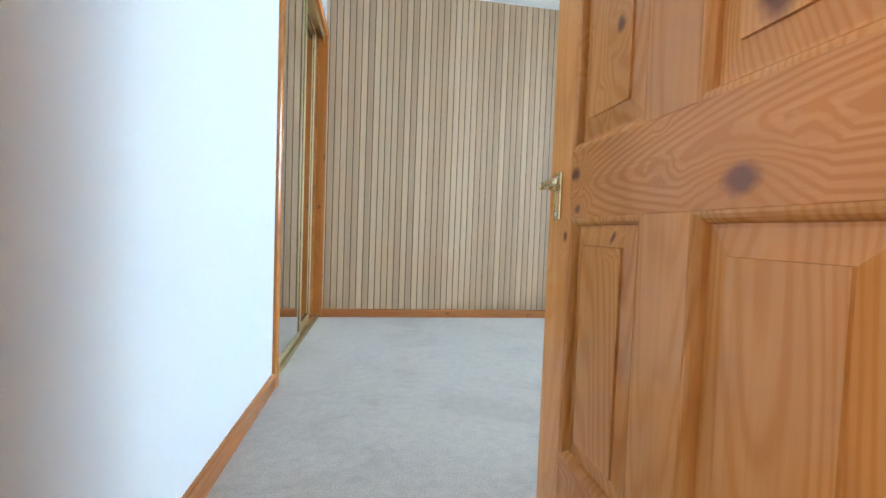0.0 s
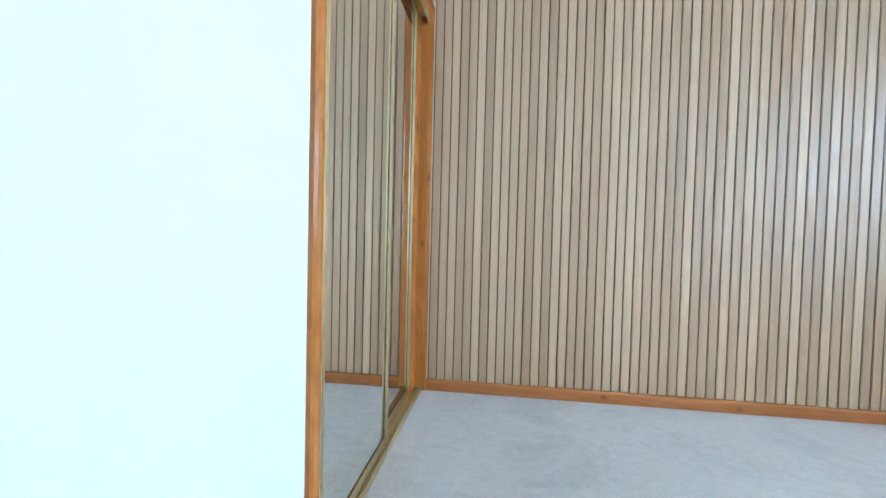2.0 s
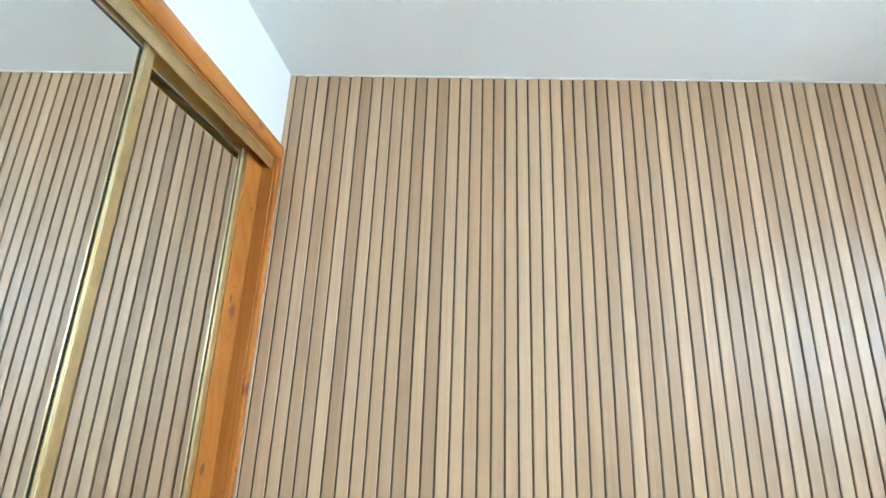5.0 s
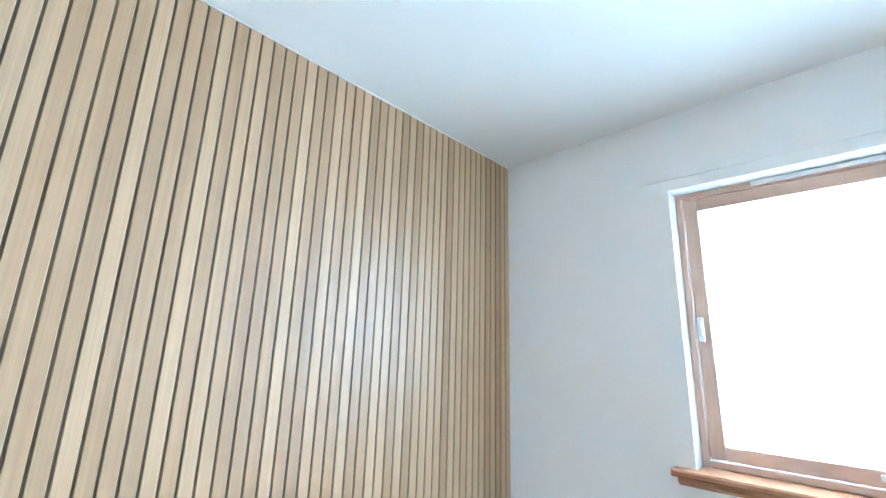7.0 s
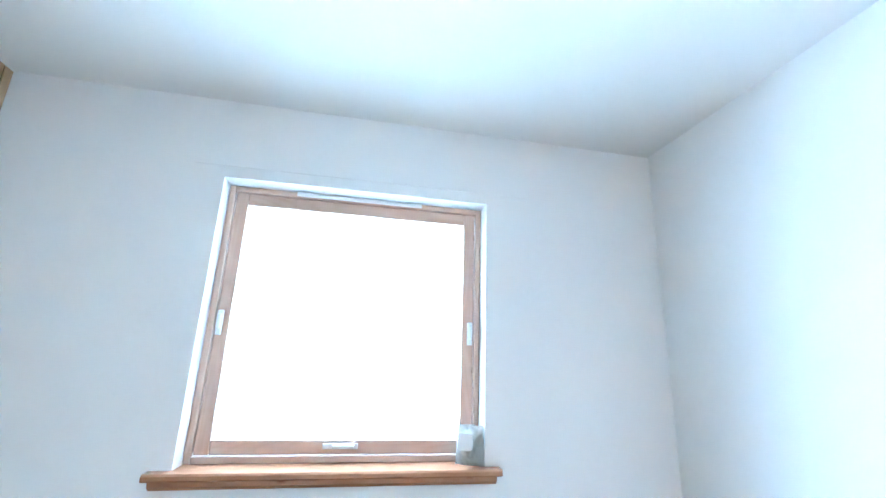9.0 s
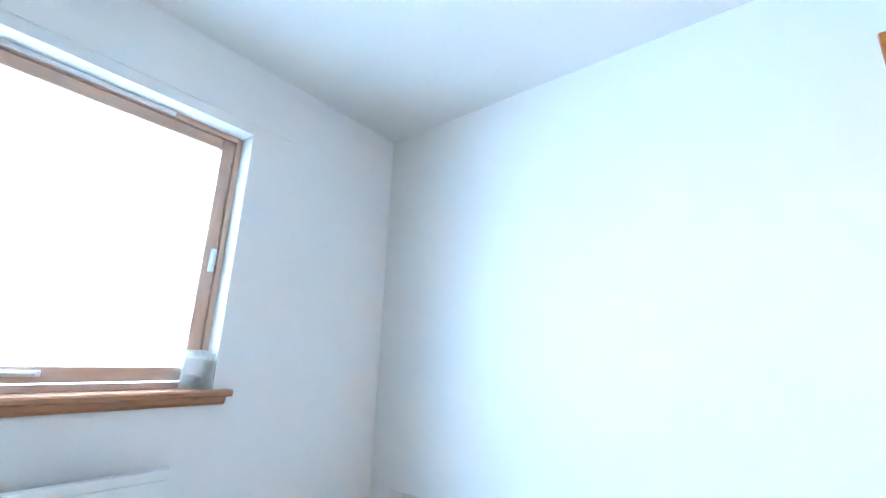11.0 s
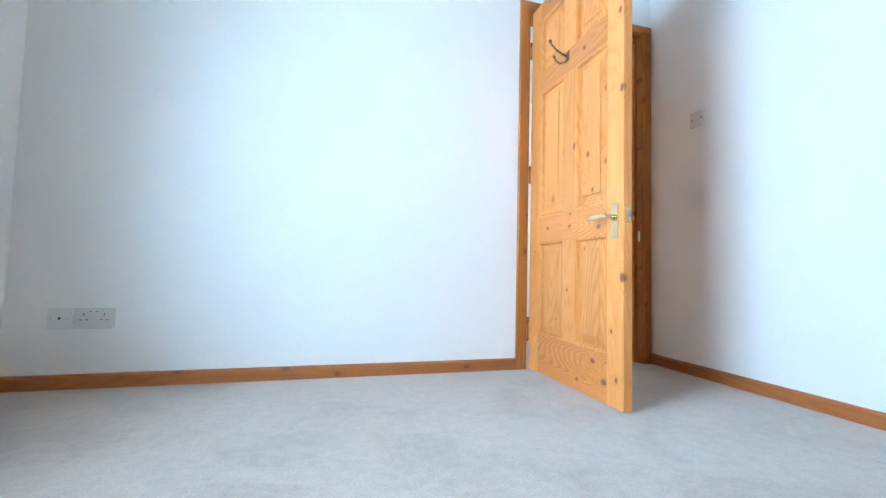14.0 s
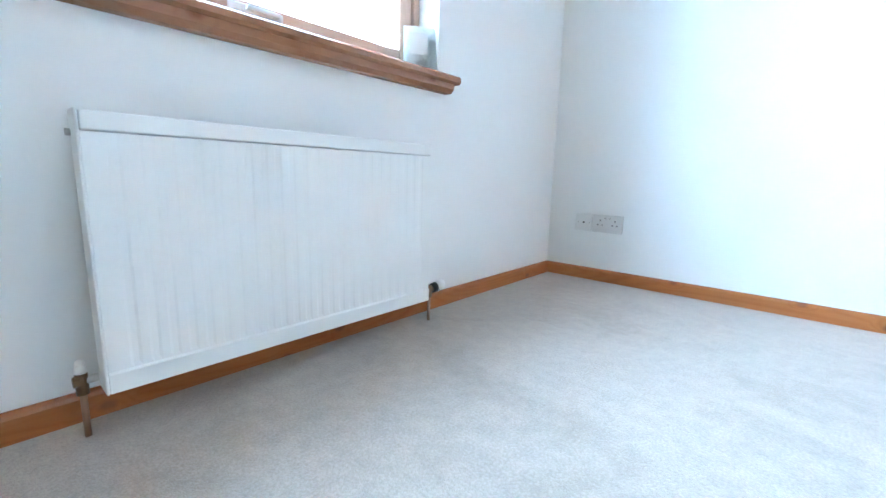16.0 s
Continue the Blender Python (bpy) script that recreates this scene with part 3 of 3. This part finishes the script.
# ---- mirrored wardrobe ----
def wardrobe_frame():
    ob = thing("wardrobe_frame", pose(0, 0, 0), "varnished pine wardrobe frame with gold sliding tracks", "wardrobe")
    y0, y1, h = WARD_Y0, NORTH - 0.026, WARD_H
    part("jamb", boxed(-0.120, 0.001, y0 - 0.020, y0, 0, h, bevel=0.002), frame_pine[2], ob)
    part("jamb", boxed(-0.120, 0.001, y1, y1 + 0.020, 0, h, bevel=0.002), frame_pine[2], ob)
    part("head", boxed(-0.120, 0.001, y0 - 0.020, y1 + 0.020, h, h + 0.020, bevel=0.002), side_pine[1], ob)
    part("jamb_stop", boxed(-0.112, -0.046, y0 + 0.0005, 1.738, 0.024, h - 0.048, bevel=0.001), frame_pine[2], ob)
    part("end_post", boxed(-0.066, -0.046, 2.872, y1, 0.0, h, bevel=0.002), post_pine, ob)
    rounded = lambda a, b: [(0.0, a), (0.011, a), (0.017, a + (b - a) * 0.15), (0.019, a + (b - a) * 0.4), (0.018, a + (b - a) * 0.7), (0.012, b), (0.0, b)]
    part("architrave", prism(rounded(y0 - 0.060, y0 - 0.010), 2, 0, h + 0.004), side_pine[2], ob)
    part("architrave", prism(rounded(y1 + 0.003, NORTH - 0.0005), 2, 0, h + 0.004), post_pine, ob)
    part("architrave", prism(rounded(h + 0.004, h + 0.062), 1, y0 - 0.060, NORTH - 0.0005), side_pine[1], ob)
    track = part("bottom_track", boxed(-0.110, -0.004, y0, y1, 0.0, 0.010, bevel=0.001), gold, ob, "gold anodised bottom track")
    for x in (-0.104, -0.063, -0.053, -0.022, -0.010):
        part("runner", boxed(x, x + 0.004, y0, y1, 0.009, 0.022, bevel=0.0008), gold, track)
    track = part("top_track", boxed(-0.112, -0.004, y0, y1, h - 0.006, h, bevel=0.0008), gold, ob, "gold anodised top track")
    for x in (-0.112, -0.060, -0.012):
        part("fascia", boxed(x, x + 0.004, y0, y1, h - 0.046, h - 0.005, bevel=0.0008), gold, track)
    return ob


def mirror_door(face, y0, y1):
    z0, z1 = 0.024, WARD_H - 0.034
    ob = thing("mirror_door", pose(face, y0, 0), "sliding wardrobe door, full-height mirror in a gold frame", "mirror door", "sliding mirror doors")
    w = y1 - y0
    for a in (0.0, w - 0.034):
        bm = boxed(-0.012, 0.006, a, a + 0.034, z0, z1, bevel=0.002)
        box(bm, 0.005, 0.009, a + (0.002 if a else 0.016), a + (0.010 if a else 0.024), z0, z1, bevel=0.002)
        part("stile", bm, gold, ob, "gold aluminium stile")
    part("rail", boxed(-0.012, 0.004, 0.034, w - 0.034, z0, z0 + 0.034, bevel=0.002), gold, ob)
    part("rail", boxed(-0.012, 0.004, 0.034, w - 0.034, z1 - 0.022, z1, bevel=0.002), gold, ob)
    part("mirror", boxed(-0.006, -0.001, 0.034, w - 0.034, z0 + 0.034, z1 - 0.022), mirror_glass, ob, "clear mirror")
    part("gasket", joined((-0.0012, 0.002, 0.034, 0.029, z0 + 0.034, z1 - 0.022), (-0.0012, 0.002, w - 0.029, w - 0.034, z0 + 0.034, z1 - 0.022),
                          (-0.0012, 0.002, 0.029, w - 0.029, z0 + 0.034, z0 + 0.029), (-0.0012, 0.002, 0.029, w - 0.029, z1 - 0.025, z1 - 0.022)), dark, ob)
    return ob


wardrobe_frame()
mirror_door(-0.024, 1.712, 2.350)
mirror_door(-0.056, 2.252, 2.874)


# ---- window ----
def window():
    ob = thing("window_1", pose(EAST, 0, 0), "varnished timber pivot window with a white trickle vent", "window", kind="structure")
    y0, y1, z0, z1, f = WIN_Y0, WIN_Y1, WIN_Z0, WIN_Z1, 0.096
    o, s = 0.026, 0.056
    for a, b in ((y0, y0 + o), (y1 - o, y1)):
        part("frame_post", boxed(f, f + 0.080, a, b, z0, z1, bevel=0.003), sash_pine_glare[2], ob)
    for a, b in ((z0, z0 + o), (z1 - o, z1)):
        part("frame_rail", boxed(f, f + 0.080, y0 + o, y1 - o, a, b, bevel=0.003), sash_pine_glare[1], ob)
    sy0, sy1, sz0, sz1 = y0 + o + 0.003, y1 - o - 0.003, z0 + o + 0.003, z1 - o - 0.003
    g = f + 0.012
    for a, b in ((sy0, sy0 + s), (sy1 - s, sy1)):
        part("sash_stile", boxed(g, g + 0.050, a, b, sz0, sz1, bevel=0.006, segments=3), sash_pine_glare[2], ob)
    for a, b in ((sz0, sz0 + s), (sz1 - s, sz1)):
        part("sash_rail", boxed(g + 0.001, g + 0.049, sy0 + s, sy1 - s, a, b, bevel=0.005, segments=3), sash_pine_glare[1], ob)
    pane = part("pane", boxed(g + 0.022, g + 0.028, sy0 + s - 0.008, sy1 - s + 0.008, sz0 + s - 0.008, sz1 - s + 0.008), pane_glass, ob, "clear glass")
    pane.visible_shadow = False
    bm = boxed(f - 0.012, f, 1.235, 1.825, z1 - 0.022, z1 - 0.004, bevel=0.003)
    box(bm, f - 0.015, f - 0.011, 1.235, 1.300, z1 - 0.024, z1 - 0.002, bevel=0.002)
    box(bm, f - 0.015, f - 0.011, 1.760, 1.825, z1 - 0.024, z1 - 0.002, bevel=0.002)
    part("trickle_vent", bm, plastic, ob, "white plastic trickle vent")
    for y in (sy0 + 0.020, sy1 - 0.020):
        bm = boxed(g - 0.020, g, y - 0.011, y + 0.011, 1.350, 1.455, bevel=0.004)
        box(bm, g - 0.034, g - 0.018, y - 0.008, y + 0.008, 1.375, 1.440, bevel=0.005)
        part("pivot_latch", bm, plastic, ob, "white pivot hinge cover")
    bm = boxed(g - 0.012, g, 1.455, 1.600, sz0 + 0.022, sz0 + 0.044, bevel=0.003)
    box(bm, g - 0.030, g - 0.012, 1.470, 1.560, sz0 + 0.026, sz0 + 0.040, bevel=0.004)
    part("handle", bm, plastic, ob, "white sash handle")
    lower = [(-0.001, z0 - 0.027), (-0.046, z0 - 0.027), (-0.042, z0 - 0.045), (-0.030, z0 - 0.058), (-0.001, z0 - 0.058)]
    upper = [(0.100, z0 - 0.027), (-0.050, z0 - 0.027), (-0.058, z0 - 0.021), (-0.058, z0 - 0.007), (-0.051, z0), (0.100, z0)]
    part("sill", prism([(p[0], p[1]) for p in upper], 1, y0 + 0.001, y1 - 0.001), sill_pine[1], ob, "varnished pine window sill")
    nose = [(-0.001, z0 - 0.027), (-0.050, z0 - 0.027), (-0.058, z0 - 0.021), (-0.058, z0 - 0.007), (-0.051, z0), (-0.001, z0)]
    part("sill_horn", prism(nose, 1, 0.868, y0 + 0.001), sill_pine[1], ob)
    part("sill_horn", prism(nose, 1, y1 - 0.001, 2.200), sill_pine[1], ob)
    part("sill_moulding", prism(lower, 1, 0.888, 2.180), sill_pine[1], ob)
    return ob


window()


# ---- radiator ----
def radiator():
    y0, y1, z0, z1, x0, x1 = 1.090, 1.950, 0.090, 0.598, -0.125, -0.075
    ob = thing("radiator", pose(EAST, 0, 0), "white enamelled steel panel radiator under the window", "radiator")
    # front panel with pressed vertical flutes between flat bands
    bm = bmesh.new()
    pitch, depth = 0.0335, 0.0008
    cols = []
    n = int((y1 - y0 - 0.05) / pitch)
    edge = (y1 - y0 - n * pitch) / 2
    cols += [(y0, 0.0), (y0 + edge, 0.0)]
    for k in range(n):
        a = y0 + edge + k * pitch
        cols += [(a + pitch * 0.20, 0.0), (a + pitch * 0.36, depth), (a + pitch * 0.64, depth), (a + pitch * 0.80, 0.0)]
    cols += [(y1, 0.0)]
    rows = [(z0, 0, 0.0025), (z0 + 0.036, 0, 0.0025), (z0 + 0.041, 0, 0.0), (z0 + 0.050, 1, 0.0), (z1 - 0.033, 1, 0.0)]
    grid = [[bm.verts.new((x0 + d * on - proud, y, z)) for y, d in cols] for z, on, proud in rows]
    for a, b in zip(grid, grid[1:]):
        for k in range(len(cols) - 1):
            bm.faces.new((a[k], a[k + 1], b[k + 1], b[k]))
    back = [[bm.verts.new((x0 + 0.014, y, z)) for y in (y0, y1)] for z in (z0, z1 - 0.033)]
    bm.faces.new((back[0][0], back[0][1], back[1][1], back[1][0]))
    bm.faces.new((*[v for v in grid[0]], back[0][1], back[0][0]))
    bm.faces.new((*[v for v in grid[-1]], back[1][1], back[1][0]))
    for k, c in ((0, 0), (-1, 1)):
        bm.faces.new((*[r[k] for r in grid], back[1][c], back[0][c]))
    bmesh.ops.recalc_face_normals(bm, faces=bm.faces)
    part("front_panel", bm, enamel, ob)
    part("back_panel", boxed(x1 - 0.014, x1, y0, y1, z0, z1 - 0.002, bevel=0.003), enamel, ob)
    part("side_cover", boxed(x0 - 0.003, x1, y1 + 0.0005, y1 + 0.006, z0 - 0.002, z1 + 0.004, bevel=0.003), enamel, ob)
    part("side_cover", boxed(x0 + 0.004, x1, y0 - 0.006, y0 - 0.0005, z0 - 0.002, z1 + 0.004, bevel=0.003), enamel, ob)
    part("top_cover", boxed(x0 - 0.0035, x1 - 0.016, y0 + 0.0005, y1 - 0.0005, z1 - 0.031, z1 + 0.002, bevel=0.003, segments=3), enamel, ob, "plain top cover over the fluted front")
    # bracket arms reach the wall
    for y in (y0 + 0.15, y1 - 0.15):
        part("bracket", boxed(x1 - 0.001, 0.0, y - 0.015, y + 0.015, z0 + 0.10, z1 - 0.06, bevel=0.002), enamel, ob)
    part("air_plug", rod(bmesh.new(), (x0 + 0.03, y1 + 0.008, z1 - 0.035), (x0 + 0.03, y1 + 0.015, z1 - 0.035), 0.006), nickel, ob, smooth=True)
    # valves and tails
    for y, s, vx in ((y1, 1, x0 + 0.046), (y0 - 0.010, -1, x0 + 0.036)):
        valve = part("valve", rod(bmesh.new(), (vx, y + s * 0.008, z0 + 0.022), (vx, y + s * 0.034, z0 + 0.022), 0.008), nickel, ob, "nickel radiator valve", smooth=True)
        bm = rod(bmesh.new(), (vx, y + s * 0.033, z0 - 0.004), (vx, y + s * 0.033, z0 + 0.036), 0.010)
        rod(bm, (vx, y + s * 0.030, z0 + 0.022), (vx, y + s * 0.046, z0 + 0.022), 0.011, sides=6)
        part("valve_body", bm, bronze, valve, "tarnished valve body", smooth=False)
        part("pipe", rod(bmesh.new(), (vx, y + s * 0.033, -0.002), (vx, y + s * 0.033, z0), 0.0055), copper, valve, "dull copper tail pipe", smooth=True)
        if s > 0:
            bm = rod(bmesh.new(), (vx, y + s * 0.033, z0 + 0.038), (vx, y + s * 0.033, z0 + 0.056), 0.010, 0.008)
            ball(bm, (vx, y + s * 0.033, z0 + 0.056), 0.008)
            part("cap", bm, plastic, valve, "white lockshield cap", smooth=True)
        else:
            part("collar", rod(bmesh.new(), (vx, y + s * 0.046, z0 + 0.024), (vx, y + s * 0.066, z0 + 0.026), 0.017), dark, valve, "black valve collar", smooth=True)
            bm = rod(bmesh.new(), (vx, y + s * 0.066, z0 + 0.026), (vx, y + s * 0.100, z0 + 0.030), 0.0185, 0.016)
            ball(bm, (vx, y + s * 0.100, z0 + 0.030), 0.016, (1, 0.5, 1))
            part("thermostat_head", bm, plastic, valve, "white thermostatic head", smooth=True)
    return ob


radiator()


# ---- sockets and switch ----
def wall_plate(name, place, w, h, label, category, mat, extras):
    ob = thing(name, place, label, category)
    part("plate", boxed(-w / 2, w / 2, 0.0, 0.008, -h / 2, h / 2, bevel=0.0022, segments=3), mat, ob)
    for pname, bm, m in extras:
        part(pname, bm, m, ob)
    return ob


extras = []
for c in (-0.036, 0.036):
    for dx, dz, w, h in ((0, 0.016, 0.0042, 0.009), (-0.011, -0.006, 0.008, 0.0042), (0.011, -0.006, 0.008, 0.0042)):
        extras.append(("socket_slot", boxed(c + dx - w / 2, c + dx + w / 2, 0.0072, 0.0086, dz - h / 2, dz + h / 2), dark))
for c in (-0.011, 0.011):
    extras.append(("rocker", boxed(c - 0.0055, c + 0.0055, 0.007, 0.0115, 0.014, 0.032, bevel=0.0012), socket_plastic))
    extras.append(("switch_mark", boxed(c - 0.004, c + 0.004, 0.0112, 0.0119, 0.027, 0.0295), marker))
wall_plate("double_socket", pose(2.847, 0.0, 0.290), 0.147, 0.087, "white plastic double power socket low on the wall", "socket", socket_plastic, extras)
wall_plate("aerial_socket", pose(2.967, 0.0, 0.290), 0.086, 0.087, "white plastic single aerial socket with a small round port", "socket", plastic,
           [("port", rod(bmesh.new(), (0, 0.007, 0), (0, 0.0105, 0), 0.005), dark), ("screw", rod(bmesh.new(), (0.030, 0.007, 0), (0.030, 0.009, 0), 0.003), nickel),
            ("screw", rod(bmesh.new(), (-0.030, 0.007, 0), (-0.030, 0.009, 0), 0.003), nickel)])
wall_plate("light_switch", pose(0.0, 0.340, 1.385, 0, 0, -90), 0.086, 0.086, "white plastic single light switch with two screws", "switch", socket_plastic,
           [("rocker", boxed(-0.006, 0.006, 0.007, 0.012, -0.012, 0.012, bevel=0.0015), socket_plastic),
            ("screw", rod(bmesh.new(), (0.030, 0.007, 0), (0.030, 0.009, 0), 0.0035), dark),
            ("screw", rod(bmesh.new(), (-0.030, 0.007, 0), (-0.030, 0.009, 0), 0.0035), dark)])


# ---- bag on the sill ----
def plastic_bag():
    ob = thing("plastic_bag", pose(EAST + 0.030, 0.985, WIN_Z0, 0, 0, 242), "small crinkled clear plastic bag with white label on sill", "bag")
    bm = bmesh.new()
    w, h, nx, nz = 0.125, 0.155, 24, 28
    front = [[None] * (nx + 1) for _ in range(nz + 1)]
    rear = [[None] * (nx + 1) for _ in range(nz + 1)]
    for j in range(nz + 1):
        for i in range(nx + 1):
            u, v = i / nx, j / nz
            bulge = (math.sin(math.pi * u) ** 0.6) * (0.004 + 0.022 * math.sin(math.pi * min(1, 0.12 + 0.88 * (1 - v))) ** 0.7)
            x = (u - 0.5) * w * (1.0 - 0.08 * v) + 0.004 * noise.noise(Vector((u * 3, v * 4, 5)))
            z = v * h + (0.004 * noise.noise(Vector((u * 5, 1, 2))) if j == nz else 0)
            k = (0.007 * noise.noise(Vector((u * 5, v * 6, 0))) + 0.005 * noise.noise(Vector((u * 13, v * 12, 3)))) * math.sin(math.pi * u)
            lean = 0.02 * v
            front[j][i] = bm.verts.new((x, -bulge + k + lean, z))
            rear[j][i] = bm.verts.new((x, bulge + 0.5 * k + lean + 0.0006, z))
    for j in range(nz):
        for i in range(nx):
            bm.faces.new((front[j][i], front[j][i + 1], front[j + 1][i + 1], front[j + 1][i]))
            bm.faces.new((rear[j][i], rear[j + 1][i], rear[j + 1][i + 1], rear[j][i + 1]))
    part("film", bm, bag_film, ob, "crinkled clear film", smooth=True)
    part("label", boxed(-0.048, 0.016, -0.0225, -0.0215, 0.058, 0.126, bevel=0.0003), plastic, ob, "blank white paper label")
    bm = bmesh.new()
    nx, nz = 10, 12
    sides = []
    for face in (-1, 1):
        rows = []
        for j in range(nz + 1):
            row = []
            for i in range(nx + 1):
                u, v = i / nx, j / nz
                fat = (0.002 + 0.008 * math.sin(math.pi * u) * math.sin(math.pi * v)) * (1 + 0.6 * noise.noise(Vector((u * 6, v * 7, 3.0 + face))))
                row.append(bm.verts.new(((u - 0.5) * 0.100, face * fat + 0.02 * v * 0.8, 0.006 + 0.118 * v)))
            rows.append(row)
        for p, q in zip(rows, rows[1:]):
            for i in range(nx):
                bm.faces.new((p[i], p[i + 1], q[i + 1], q[i]))
        sides.append(rows)
    front, rear = sides
    rim = lambda g: g[0] + [row[-1] for row in g[1:]] + g[-1][-2::-1] + [row[0] for row in g[-2:0:-1]]
    loop = list(zip(rim(front), rim(rear)))
    for (p, q), (p2, q2) in zip(loop, loop[1:] + loop[:1]):
        bm.faces.new((p, p2, q2, q))
    bmesh.ops.recalc_face_normals(bm, faces=bm.faces)
    part("contents", bm, bag_contents, ob, "mottled grey-green contents", smooth=True)
    return ob


plastic_bag()


# ---- slats on the north wall ----
PITCH, FIRST = 0.04545, 0.030
slat_data = bpy.data.meshes.new("slat")
bm = boxed(0.0, PITCH - 0.0072, 0.0, 0.006, 0.060, HIGH - 0.003, bevel=0.0015, segments=1)
bm.to_mesh(slat_data)
bm.free()
slat_data.materials.append(slat_wood)
edge_data = bpy.data.meshes.new("slat_edge")
bm = boxed(0.0, FIRST - 0.0072, 0.0, 0.006, 0.060, HIGH - 0.003, bevel=0.0015, segments=1)
bm.to_mesh(edge_data)
bm.free()
edge_data.materials.append(slat_wood)
count = int((EAST - FIRST) / PITCH)
last_data = bpy.data.meshes.new("slat_end")
bm = boxed(0.0, EAST - FIRST - count * PITCH - 0.001, 0.0, 0.006, 0.060, HIGH - 0.003, bevel=0.0015, segments=1)
bm.to_mesh(last_data)
bm.free()
last_data.materials.append(slat_wood)
for n in range(-1, count + 1):
    ob = new("slat", edge_data if n < 0 else slat_data if n < count else last_data)
    ob.parent = wall_north
    ob.matrix_local = pose(FIRST + n * PITCH if n >= 0 else 0.0008, NORTH, random.uniform(-0.002, 0.002))

# ---- uneven bead of white filler where the slats meet the ceiling ----
bm = bmesh.new()
steps = 160
rows = []
for k in range(steps + 1):
    x = 0.001 + (EAST - 0.002) * k / steps
    drop = 0.0045 + 0.003 * noise.noise(Vector((x * 19, 0.0, 4.0))) + 0.0015 * noise.noise(Vector((x * 60, 2.0, 1.0)))
    rows.append([bm.verts.new(p) for p in ((x, NORTH - 0.0035, HIGH), (x, NORTH - 0.0025, HIGH - drop), (x, NORTH + 0.004, HIGH - drop))])
for a, b in zip(rows, rows[1:]):
    for k in range(2):
        bm.faces.new((a[k], a[k + 1], b[k + 1], b[k]))
structure("trim_filler", bm, ceiling_paint, "uneven bead of white filler along the ceiling", "trim")
